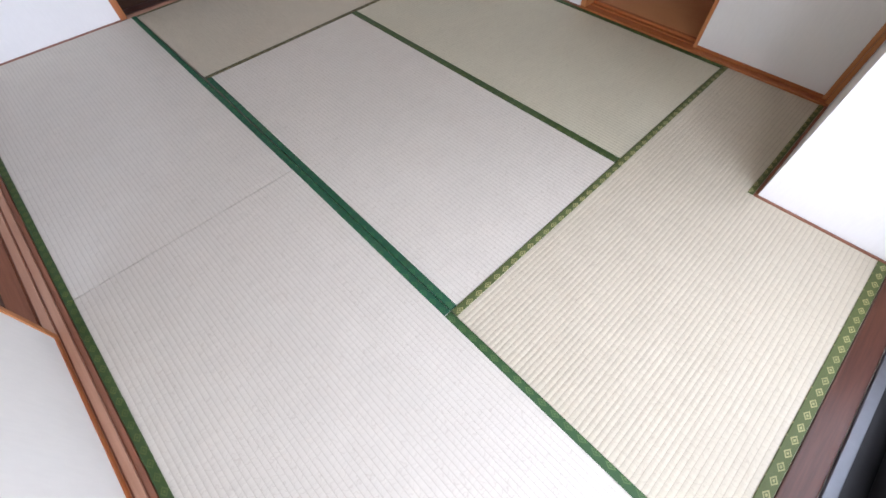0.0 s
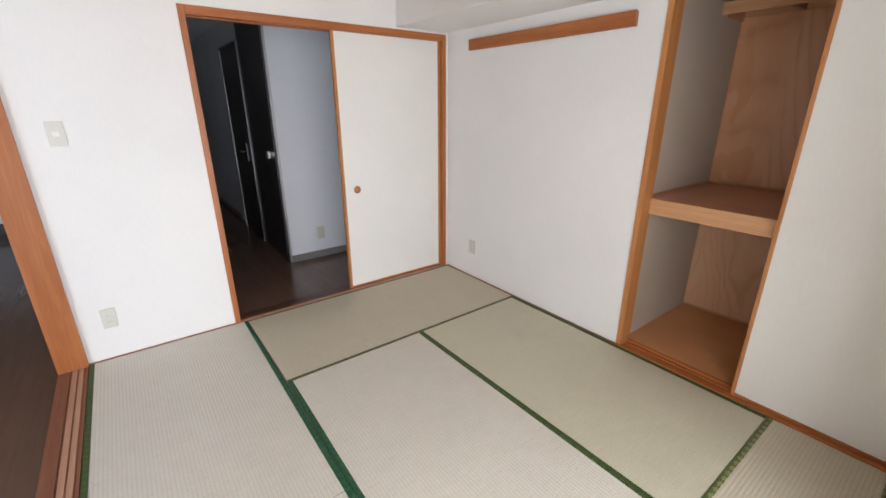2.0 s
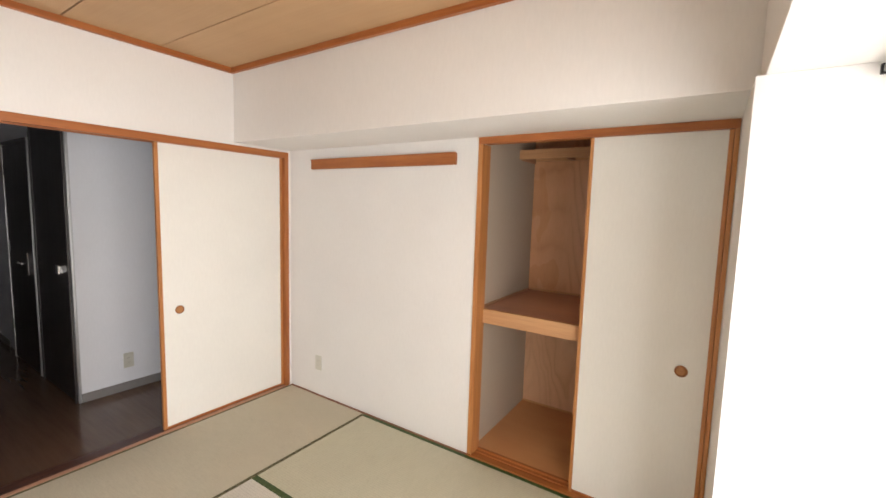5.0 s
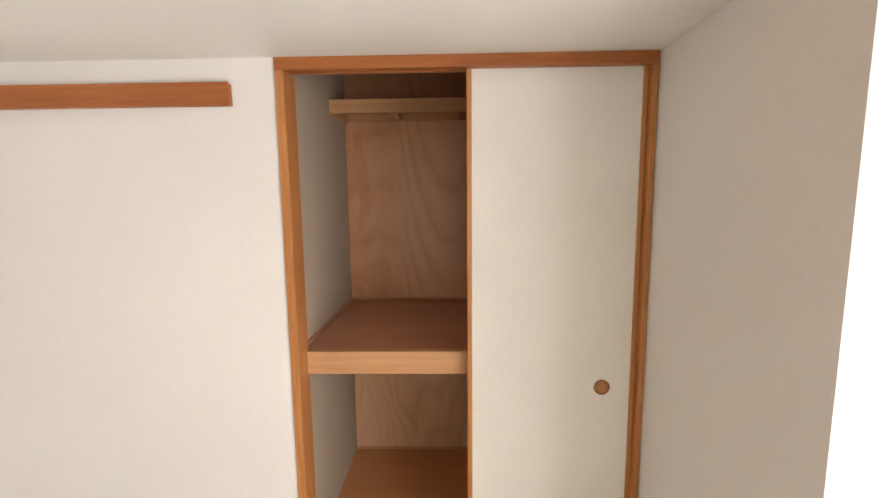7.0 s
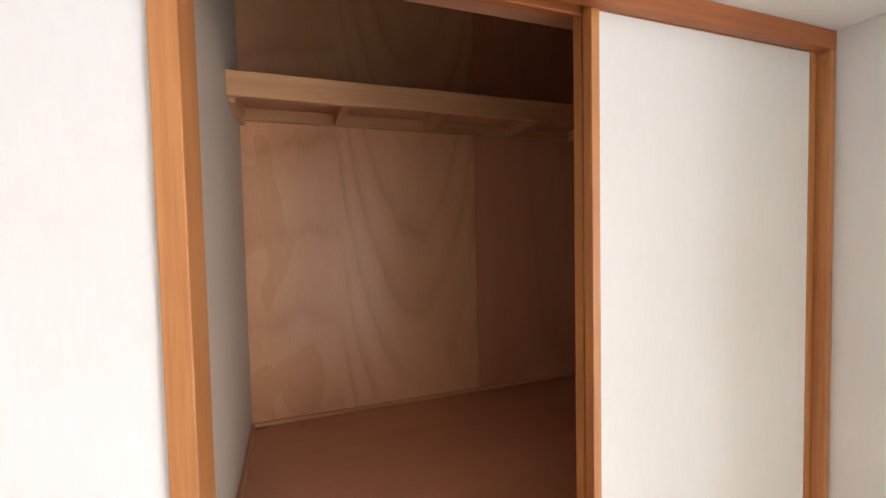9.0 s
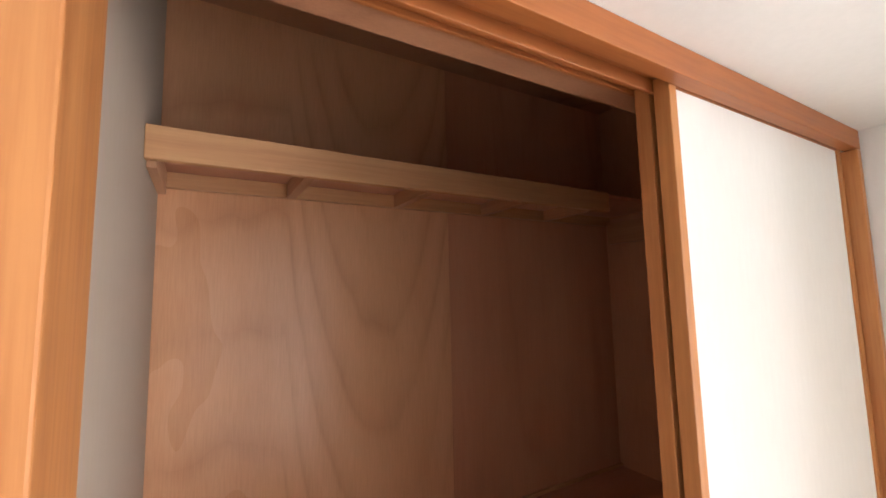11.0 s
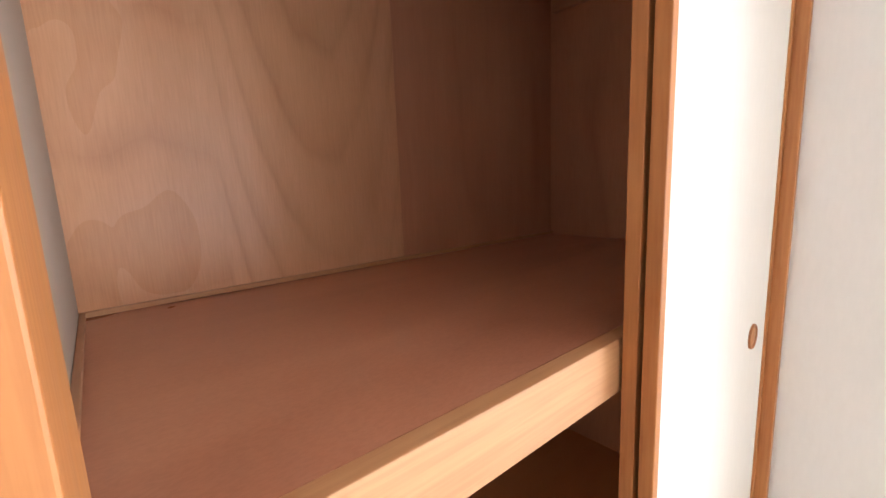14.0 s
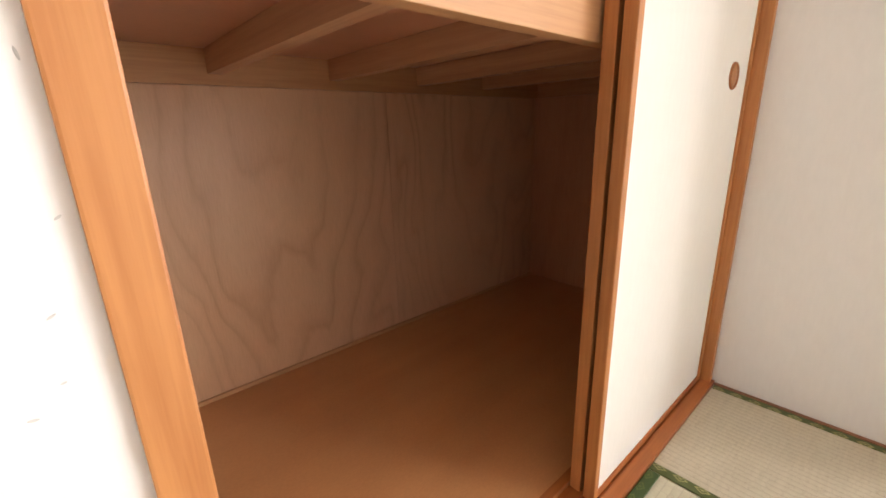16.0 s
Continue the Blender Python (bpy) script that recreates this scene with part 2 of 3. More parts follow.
CABINET = plain("pale_kitchen_laminate", (0.55, 0.60, 0.66), 0.45)
STEEL = plain("kitchen_steel", (0.5, 0.51, 0.53), 0.3, 0.9)
TILE_DARK = plain("dark_kitchen_splashback", (0.07, 0.075, 0.08), 0.3)
CONCRETE = plain("balcony_concrete", (0.38, 0.37, 0.35), 0.85, 0, 0.2, 6)
GLASS = bpy.data.materials.new("window_glass")
GLASS.use_nodes = True
gb = GLASS.node_tree.nodes["Principled BSDF"]
gb.inputs["Transmission Weight"].default_value, gb.inputs["Roughness"].default_value = 1.0, 0.0


# ---- building helpers ----
def box(bm, x0, x1, y0, y1, z0, z1, bevel=0.0):
    x0, x1, y0, y1, z0, z1 = min(x0, x1), max(x0, x1), min(y0, y1), max(y0, y1), min(z0, z1), max(z0, z1)
    m = Matrix.LocRotScale(((x0 + x1) / 2, (y0 + y1) / 2, (z0 + z1) / 2), None, (x1 - x0, y1 - y0, z1 - z0))
    vs = bmesh.ops.create_cube(bm, size=1, matrix=m)["verts"]
    if bevel:
        es = list({e for v in vs for e in v.link_edges})
        bmesh.ops.bevel(bm, geom=es, offset=bevel, segments=2, profile=0.6, affect="EDGES")
    return bm


def boxes(*bs, bevel=0.0):
    bm = bmesh.new()
    for b in bs:
        box(bm, *b, bevel=bevel)
    return bm


def lathe(profile, m, n=28):
    """A turned shape: (radius, height) pairs round the local z axis, then placed by m."""
    bm = bmesh.new()
    rings = [[bm.verts.new((r * math.cos(2 * math.pi * k / n), r * math.sin(2 * math.pi * k / n), h)) for k in range(n)] for r, h in profile]
    for a, b in zip(rings, rings[1:]):
        for k in range(n):
            bm.faces.new((a[k], a[(k + 1) % n], b[(k + 1) % n], b[k]))
    bm.faces.new(rings[0][::-1])
    bm.faces.new(rings[-1])
    bmesh.ops.recalc_face_normals(bm, faces=bm.faces)
    for f in bm.faces:
        f.smooth = len(f.verts) == 4
    bm.transform(m)
    return bm


def prism(outline, z0, z1):
    bm = bmesh.new()
    f = bm.faces.new([bm.verts.new((x, y, z0)) for x, y in outline])
    top = bmesh.ops.extrude_face_region(bm, geom=[f])["geom"]
    bmesh.ops.translate(bm, vec=(0, 0, z1 - z0), verts=[v for v in top if isinstance(v, bmesh.types.BMVert)])
    bmesh.ops.recalc_face_normals(bm, faces=bm.faces)
    return bm


def part(name, bm, material, parent=None, label=""):
    me = bpy.data.meshes.new(name)
    bm.to_mesh(me)
    bm.free()
    me.materials.append(material)
    ob = new(name, me)
    if parent is not None:
        ob.parent = parent
        ob.matrix_parent_inverse = parent.matrix_world.inverted()
    if label:
        ob["label"] = label
    return ob


def structure(name, bm, material, label, category):
    return tagged(part(name, bm, material), label, category, kind="structure")


def thing(name, at, label, category, group="", kind=""):
    ob = new(name)
    ob.empty_display_size = 0.05
    ob.matrix_world = Matrix.Translation(at)
    bpy.context.view_layer.update()
    return tagged(ob, label, category, group, kind)


XW = 0.012      # closet wall plane
XL = -2.655     # wall with the wide opening
YS = -3.50      # window wall plane
ZC = 2.482      # ceiling
ZB = 1.972      # underside of the beam over the closet
CX, CY = -0.70, -3.012   # corner of the column

# ---- structure: tatami room ----
structure("floor", boxes((XL, 1.1, -3.7, 0.1, -0.16, -0.062)), CONCRETE, "concrete slab under the tatami mats", "floor")
structure("wall_north", boxes((-2.775, -1.85, 0.0, 0.10, -0.06, 2.7), (-1.85, 0.3, 0.0, 0.10, 1.955, 2.7), (-0.012, 0.3, 0.0, 0.10, -0.06, 1.955)),
          WALL, "white papered wall around the sliding door opening", "wall")
wall_e = structure("wall_east", boxes((XW, XW + 0.09, -1.750, 0.0, -0.06, ZB + 0.02), (XW, XW + 0.09, -3.60, -3.0095, -0.06, ZB + 0.02)),
          WALL, "white papered wall beside the closet", "wall")
structure("beam_east", boxes((-0.462, 0.107, -3.70, -0.0005, ZB, 2.7), bevel=0.004), WALL, "white papered boxed beam above the closet", "beam")
structure("beam_west", boxes((XL - 0.1, -2.33, -3.49, -0.0005, 2.243, 2.7), bevel=0.004), WALL, "white papered boxed beam over the wide opening", "beam")
structure("column", boxes((CX, XW - 0.001, -3.70, CY, -0.06, 1.951), (-0.4625, XW - 0.001, -3.70, CY, 1.95, ZB - 0.0005)), WALL, "white papered column at the window corner", "column")
structure("beam_south", boxes((XL, -0.463, -3.499, CY - 0.022, 1.952, 2.7), bevel=0.003), WALL, "white papered boxed beam over the balcony window", "beam")
structure("wall_west", boxes((XL - 0.125, XL, -3.49, -2.66, -0.06, 2.243), (XL - 0.125, XL, -2.66, 0.0, 2.016, 2.243)),
          WALL, "white papered wall over and beside the wide opening", "wall")
# The opening from -6.3 to -4.3 is unseen, added for the fill lamp.
structure("wall_south", boxes((-6.4, -6.3, YS - 0.15, YS, -0.06, 2.7), (-4.3, -2.62, YS - 0.15, YS, -0.06, 2.7), (-6.3, -4.3, YS - 0.15, YS, 2.0, 2.7),
                              (-2.62, CX, YS - 0.15, YS, 1.94, 2.7), (-2.62, CX, YS - 0.15, YS, -0.2, -0.001)),
          WALL, "white papered outer wall, balcony window opening and an added unseen one", "wall")

# boarded ceiling: one mesh, boards with open seams, and the timber cornice round it
bm = bmesh.new()
edges = [-2.33, -1.868, -1.400, -0.932, -0.462]
for a, b in zip(edges, edges[1:]):
    box(bm, a + 0.004, b - 0.004, CY - 0.021, 0.0, ZC, ZC + 0.012, bevel=0.002)
structure("ceiling", bm, CEIL, "boarded cedar-print ceiling with dark open seams", "ceiling")
structure("ceiling_backing", boxes((-2.33, -0.462, CY - 0.021, 0.0, ZC + 0.014, 2.7)), SEAM, "dark backing behind the ceiling seams", "ceiling")
cornice = thing("trim", (-1.4, 0, ZC), "orange-brown timber cornice round the ceiling", "trim", kind="structure")
part("cornice_strip", boxes((-2.33, -0.462, -0.028, -0.001, ZC - 0.034, ZC + 0.002), bevel=0.003), OAK_X, cornice)
part("cornice_strip", boxes((-0.490, -0.463, CY - 0.02, -0.029, ZC - 0.034, ZC + 0.002), bevel=0.003), OAK_Y, cornice)
part("cornice_strip", boxes((-2.329, -2.302, CY - 0.02, -0.029, ZC - 0.034, ZC + 0.002), bevel=0.003), OAK_Y, cornice)
part("cornice_strip", boxes((-2.301, -0.491, CY - 0.02, CY + 0.007, ZC - 0.034, ZC + 0.002), bevel=0.003), OAK_X, cornice)

# thin timber edging between mats and walls
skirt = thing("baseboard", (-1, 0, 0), "thin red-brown timber edging along the mats", "baseboard", kind="structure")
part("edging", boxes((XL + 0.001, -1.852, -0.013, -0.001, -0.05, 0.004), bevel=0.001), SILL_RED, skirt)
part("edging", boxes((-0.002, XW - 0.001, -1.749, -0.014, -0.05, 0.004), bevel=0.001), SILL_RED, skirt)
part("edging", boxes((CX, -0.004, CY + 0.001, CY + 0.011, -0.05, 0.004), bevel=0.001), SILL_RED, skirt)
part("edging", boxes((CX - 0.011, CX - 0.001, -3.43, CY + 0.011, -0.05, 0.004), bevel=0.001), SILL_RED, skirt)


# ---- tatami mats ----
MX = [XL + 0.008, -1.782, -0.877, -0.005]
MY = [-0.014, -0.880, -1.697, -2.560, -3.430]


def seam(y):
    """The seam between the mats runs slightly out of square."""
    return -1.775 - 0.018 * max(0.0, -y - 0.88)


def mat_piece(outline, surface, borders, label):
    """A rush mat with cloth borders; borders: (outline, material)."""
    body = part("tatami_mat", prism(outline, -0.06, 0.0), surface)
    tagged(body, label, "tatami mat", "tatami mats of the room")
    for line, mt in borders:
        bm = prism(line, -0.004, 0.0026)
        bmesh.ops.bevel(bm, geom=[e for e in bm.edges if min(v.co.z for v in e.verts) > 0], offset=0.001, segments=1, affect="EDGES")
        part("border", bm, mt, body, "patterned green cloth border")
    return body


def quad(xa, xb, y0, y1, g=0.0012):
    """Four corners between two edges, each a number or a function of y; y0 < y1."""
    def at(e, y):
        return e(y) if callable(e) else e
    return [(at(xa, y0) + g, y0 + g), (at(xb, y0) - g, y0 + g), (at(xb, y1) - g, y1 - g), (at(xa, y1) + g, y1 - g)]


W = 0.027
X0, X2, X3 = MX[0], MX[2], MX[3]
Y0, Y1, Y2, Y3, Y4 = MY


def seam_l(y):
    return seam(y) - W


def seam_r(y):
    return seam(y) + W


mat_piece(quad(seam, X3, Y1, Y0), TATAMI_X, [(quad(seam, X3, Y1, Y1 + W * 0.8), OLIVE_WORN), (quad(seam, X3, Y0 - W * 0.6, Y0), OLIVE_WORN)],
          "woven rush mat along the sliding door sill, greenish sheen put into its tone")
mat_piece(quad(X0, seam, Y2, Y0, 0.0018), TATAMI_Y, [(quad(X0, X0 + W, Y2, Y0), MOSS_Y), (quad(seam_l, seam, Y2, Y0), GREEN_Y)],
          "pale woven rush mat beside the wide opening")
mat_piece(quad(X0, seam, Y4, Y2, 0.0018), TATAMI_Y, [(quad(X0, X0 + W, Y4, Y2), MOSS_Y), (quad(seam_l, seam, Y3, Y2), GREEN_Y), (quad(seam_l, seam, Y4, Y3), GREEN_LIT_Y)],
          "pale woven rush mat near the balcony window")
mat_piece(quad(seam, X2, Y3, Y1), TATAMI_Y, [(quad(seam, seam_r, Y3, Y1), GREEN_Y), (quad(X2 - W * 1.35, X2, Y3, Y1), MOSS_Y)],
          "pale woven rush mat in the middle of the room")
mat_piece(quad(X2, X3, Y3, Y1), TATAMI_SHADED, [(quad(X3 - W, X3, Y3, Y1), MOSS_Y)], "woven rush mat along the closet, shade put into its tone")
XC, YC = CX - 0.012, CY + 0.012
mat_piece([(seam(Y4), Y4), (XC, Y4), (XC, YC), (X3, YC), (X3, Y3 - 0.001), (seam(Y3) + 0.001, Y3 - 0.001)], TATAMI_X,
          [(quad(seam, X3, Y3 - W, Y3), OLIVE_X), (quad(seam, XC, Y4, Y4 + W * 1.3), OLIVE_X), (quad(XC, X3, YC, YC + W * 0.8), OLIVE_X)],
          "ribbed rush mat notched round the column")


# ---- sliding paper doors ----
def paper_door(name, axis, a0, a1, d0, d1, z0, z1, pull_at, label, side=-1, stile=0.021, group=""):
    """A sliding door in a wall along axis; a: extent along it, d: extent in depth, the room on the side given of d."""
    def b(p0, p1, q0, q1, r0, r1, bevel=0.002):
        return boxes((p0, p1, q0, q1, r0, r1) if axis == "x" else (q0, q1, p0, p1, r0, r1), bevel=bevel)

    a0, a1 = min(a0, a1), max(a0, a1)
    at = ((a0 + a1) / 2, (d0 + d1) / 2, z0) if axis == "x" else ((d0 + d1) / 2, (a0 + a1) / 2, z0)
    door = thing(name, at, label, "sliding door", group)
    rail = OAK_X if axis == "x" else OAK_Y
    part("panel", b(a0 + stile, a1 - stile, d0 + 0.004, d1 - 0.004, z0 + 0.016, z1 - 0.016, 0.0), PAPER, door, "off-white textured paper panel")
    part("stile", b(a0, a0 + stile, d0, d1, z0, z1), OAK_V, door)
    part("stile", b(a1 - stile, a1, d0, d1, z0, z1), OAK_V, door)
    part("rail", b(a0 + stile, a1 - stile, d0 + 0.001, d1 - 0.001, z0, z0 + 0.0165, 0.001), rail, door)
    part("rail", b(a0 + stile, a1 - stile, d0 + 0.001, d1 - 0.001, z1 - 0.0165, z1, 0.001), rail, door)
    if pull_at:
        pa, pz = pull_at
        face = d0 + 0.004 if side < 0 else d1 - 0.004
        turn = (pose(pa, face, pz, 90) if axis == "x" else pose(face, pa, pz, 0, -90, 0)) if side < 0 else (pose(pa, face, pz, -90) if axis == "x" else pose(face, pa, pz, 0, 90, 0))
        ring = part("pull", lathe([(0.0285, -0.002), (0.0285, 0.0025), (0.027, 0.0042), (0.0245, 0.004), (0.0235, 0.0022), (0.0225, 0.0015)], turn), PULL, door, "round turned wooden finger pull")
        part("cup", lathe([(0.0228, 0.0), (0.0228, 0.0016), (0.012, 0.0019), (0.003, 0.0021)], turn), PULL_IN, ring)
    return door


# ---- door frame to the hall ----
frame_n = thing("door_1", (-0.93, 0.02, 0), "orange-brown timber frame of the sliding door to the hall", "door frame", kind="structure")
part("jamb", boxes((-1.852, -1.818, -0.009, 0.11, 0.0, 1.955), bevel=0.002), OAK_SHADE, frame_n)
part("jamb", boxes((-0.046, -0.012, -0.009, 0.11, 0.0, 1.955), bevel=0.002), OAK_SHADE, frame_n)
part("lintel", boxes((-1.8175, -0.0465, -0.009, 0.024, 1.908, 1.955), (-1.8175, -0.0465, 0.026, 0.11, 1.925, 1.955), (-1.8175, -0.0465, 0.052, 0.058, 1.908, 1.926), (-1.8175, -0.0465, 0.088, 0.11, 1.908, 1.926), bevel=0.002), OAK_X, frame_n)
part("sill", boxes((-1.8175, -0.0465, -0.012, 0.022, -0.05, 0.004), bevel=0.002), SILL_PALE, frame_n, "worn pale timber threshold")
part("sill", boxes((-1.8175, -0.0465, 0.0225, 0.11, -0.05, 0.0035), bevel=0.002), DARK_OAK, frame_n, "dark timber threshold")
paper_door("sliding_door", "x", -0.968, -0.047, 0.027, 0.050, 0.005, 1.924, (-0.848, 0.812), "closed white paper sliding door with orange timber edges", group="sliding doors to the hall")
paper_door("sliding_door", "x", -0.955, -0.047, 0.060, 0.083, 0.005, 1.924, None, "white paper sliding door stacked behind another", group="sliding doors to the hall")

# ---- wide opening to the next room ----
frame_w = thing("door_2", (XL - 0.06, -1.4, 0), "orange-brown timber frame of the wide opening", "door frame", kind="structure")
part("jamb", boxes((XL - 0.128, XL + 0.008, -0.030, -0.001, -0.001, 1.965), bevel=0.002), OAK_SHADE, frame_w)
part("lintel", boxes((XL - 0.030, XL + 0.008, -2.66, -0.001, 1.966, 2.016), (XL - 0.072, XL - 0.048, -2.66, -0.001, 1.966, 2.0), (XL - 0.128, XL - 0.094, -2.66, -0.001, 1.966, 2.016), (XL - 0.128, XL + 0.006, -2.66, -0.001, 2.0, 2.016), bevel=0.002), OAK_Y, frame_w)
part("sill", boxes((XL - 0.128, XL + 0.006, -3.48, -0.001, -0.06, -0.006)), SILL_RED, frame_w, "red-brown timber threshold with two worn tracks")
for x0, x1, mt in ((-0.006, 0.006, SILL_RED), (-0.034, -0.013, SILL_PALE), (-0.064, -0.041, SILL_PALE), (-0.128, -0.072, SILL_RED)):
    part("track", boxes((XL + x0, XL + x1, -3.48, -0.031, -0.007, 0.0015), bevel=0.001), mt, frame_w)
paper_door("sliding_door", "y", -1.79, -2.655, XL - 0.062, XL - 0.038, 0.002, 1.985, None, "white paper sliding door pushed aside in the wide opening", side=1, stile=0.022)

# ---- closet ----
JY0, JY1 = -1.750, -3.009
YLI, YRI, XBK = -1.752, -3.372, 0.915
frame_c = thing("closet_frame", (0.05, -2.4, 0), "orange-brown timber frame of the built-in closet", "closet frame", kind="structure")
part("jamb", boxes((0.004, 0.105, JY0 - 0.031, JY0, 0.0, 1.930), bevel=0.002), OAK_V, frame_c)
part("jamb", boxes((0.004, 0.105, JY1, JY1 + 0.019, 0.0, 1.930), bevel=0.002), OAK_V, frame_c)
part("lintel", boxes((0.004, 0.027, JY1, JY0, 1.931, ZB - 0.001), (0.027, 0.092, JY1, JY0, 1.950, ZB - 0.001), (0.0535, 0.0595, JY1 + 0.028, JY0 - 0.032, 1.931, 1.951), (0.0855, 0.0915, JY1 + 0.028, JY0 - 0.032, 1.943, 1.951), bevel=0.0015), OAK_Y, frame_c)
part("sill", boxes((-0.004, 0.026, JY1, JY0, -0.05, 0.010), (0.026, 0.105, JY1, JY0, -0.05, 0.006), (0.0535, 0.0595, JY1 + 0.028, JY0 - 0.032, 0.005, 0.012), (0.086, 0.105, JY1 + 0.028, JY0 - 0.032, 0.005, 0.018), bevel=0.0015), OAK_Y, frame_c)
paper_door("sliding_door", "y", -2.386, -2.9885, 0.029, 0.052, 0.008, 1.948, (-2.872, 0.817), "white paper closet door slid aside, round wooden pull", stile=0.017, group="closet doors")
paper_door("sliding_door", "y", -2.390, -2.9885, 0.061, 0.084, 0.008, 1.948, None, "white paper closet door stacked behind another", group="closet doors")

structure("closet_wall_back", boxes((XBK, XBK + 0.05, -2.567, YLI + 0.05, 0.84, 2.46)), PLY_BACK, "tan plywood back of the closet with flowing grain", "wall")
structure("closet_wall_back_end", boxes((XBK + 0.001, XBK + 0.05, YRI - 0.05, -2.5685, 0.84, 2.46)), PLY_RED, "darker red-brown plywood sheet of the closet back", "wall")
# Added unseen sheet: stops sky light leaking through the plywood seams.
structure("closet_seam_backing", boxes((XBK + 0.052, XBK + 0.08, YRI - 0.05, YLI + 0.05, -0.05, 2.46)), CONCRETE, "unseen backing that keeps light out of the closet back seams", "wall")
structure("closet_wall_back_lower", boxes((XBK, XBK + 0.05, YRI - 0.05, -2.5685, -0.05, 0.839), (XBK, XBK + 0.05, -2.567, YLI + 0.05, -0.05, 0.839)), PLY_LOW, "tan plywood closet back below the shelf", "wall")
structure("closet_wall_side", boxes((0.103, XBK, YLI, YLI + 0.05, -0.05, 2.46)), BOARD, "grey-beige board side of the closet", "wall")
structure("closet_wall_far_side", boxes((0.103, XBK, YRI - 0.05, YRI, -0.05, 2.46), (0.103, 0.113, YRI, JY1, -0.05, 2.46)), PLY_SIDE, "plywood far side of the closet", "wall")
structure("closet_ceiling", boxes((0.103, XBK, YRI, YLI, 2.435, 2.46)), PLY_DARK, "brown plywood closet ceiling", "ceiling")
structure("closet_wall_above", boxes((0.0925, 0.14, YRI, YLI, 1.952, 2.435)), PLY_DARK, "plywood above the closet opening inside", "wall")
structure("closet_floor", boxes((0.105, XBK, YRI, YLI, -0.05, 0.014)), PLY_FLOOR, "orange-brown plywood closet floor", "floor")
molding = thing("closet_molding", (XBK, -2.5, 0.014), "thin plywood edging strips inside the closet", "trim", kind="structure")
part("strip", boxes((XBK - 0.010, XBK - 0.0005, YRI, YLI, 0.0145, 0.026), bevel=0.002), PALE_Y, molding)
part("strip", boxes((XBK - 0.012, XBK - 0.0005, YRI, YLI, 0.932, 0.944), bevel=0.002), PALE_Y, molding)
part("strip", boxes((0.12, XBK - 0.013, YLI - 0.011, YLI - 0.0005, 0.932, 0.944), bevel=0.002), PALE_X, molding)

shelf = thing("closet_shelf", (0.5, -2.5, 0.9), "deep closet shelf with a pale timber front beam", "shelf")
part("board", boxes((0.118, XBK - 0.001, YRI + 0.001, YLI - 0.001, 0.918, 0.931)), PLY_SHELF, shelf, "red-brown plywood shelf board")
part("front_beam", boxes((0.090, 0.1175, YRI + 0.03, YLI - 0.001, 0.843, 0.9312), bevel=0.002), PALE_Y, shelf, "pale straight-grained front beam")
part("cleat", boxes((XBK - 0.028, XBK - 0.001, YRI + 0.001, YLI - 0.001, 0.838, 0.9175), bevel=0.001), PALE_Y, shelf)
part("cleat", boxes((0.119, XBK - 0.029, YRI + 0.001, YRI + 0.025, 0.838, 0.9175), bevel=0.001), PALE_X, shelf)
for y in (-2.062, -2.375, -2.692, -3.01):
    part("joist", boxes((0.119, XBK - 0.029, y - 0.016, y + 0.016, 0.862, 0.9175), bevel=0.001), PALE_X, shelf)

upper = thing("upper_closet_shelf", (0.75, -2.4, 1.93), "narrow upper closet shelf with a pinkish timber front", "shelf")
part("board", boxes((0.632, XBK - 0.001, YRI + 0.001, YLI - 0.001, 1.962, 1.974)), PLY_SHELF, upper)
part("front_beam", boxes((0.612, 0.6315, -3.010, YLI - 0.001, 1.911, 1.9745), bevel=0.002), PALE_Y, upper, "pinkish straight-grained front strip")
part("cleat", boxes((XBK - 0.022, XBK - 0.001, YRI + 0.001, YLI - 0.001, 1.924, 1.9615), bevel=0.001), PALE_Y, upper)
part("cleat", boxes((0.30, XBK - 0.023, YRI + 0.001, YRI + 0.022, 1.845, 1.934), bevel=0.001), PALE_X, upper)
part("cleat", boxes((0.655, XBK - 0.023, YLI - 0.018, YLI - 0.001, 1.905, 1.9615), bevel=0.001), PALE_X, upper)
for y in (-2.055, -2.37, -2.70, -2.995):
    part("joist", boxes((0.632, XBK - 0.023, y - 0.012, y + 0.012, 1.922, 1.9615), bevel=0.001), PALE_X, upper)

# ---- things on the walls ----
SCUFF = plain("grey_scuff", (0.62, 0.61, 0.59), 0.8, 0, 0.1, 200)


def scuff(y, z, length, height, slant):
    """A small grey rub mark lying on the papered wall."""
    bm = lathe([(0.5, 0.0), (0.42, 0.25), (0.2, 0.4)], Matrix.Identity(4), 10)
    bm.transform(pose(XW - 0.0001, y, z, 0, -90, 0) @ Matrix.Rotation(math.radians(slant), 4, "Z") @ Matrix.Diagonal((height, length, 0.0003, 1)))
    part("scuff", bm, SCUFF, wall_e, "small grey rub mark")


for y, z, length, height, slant in ((-1.744, 0.762, 0.0015, 0.006, 10), (-1.742, 0.688, 0.004, 0.0014, 35), (-1.729, 0.639, 0.005, 0.0015, 30), (-1.726, 0.602, 0.003, 0.0014, 10), (-1.711, 0.587, 0.005, 0.0018, -8)):
    scuff(y, z, length, height, slant)
rail = thing("picture_rail", (0, -0.93, 1.85), "orange-brown timber hanging rail on the white wall", "wall rail")
part("board", boxes((-0.012, XW - 0.0005, -1.602, -0.285, 1.817, 1.888), bevel=0.003), OAK_Y, rail)
part("lip", boxes((-0.014, -0.004, -1.602, -0.285, 1.880, 1.892), bevel=0.002), OAK_Y, rail)


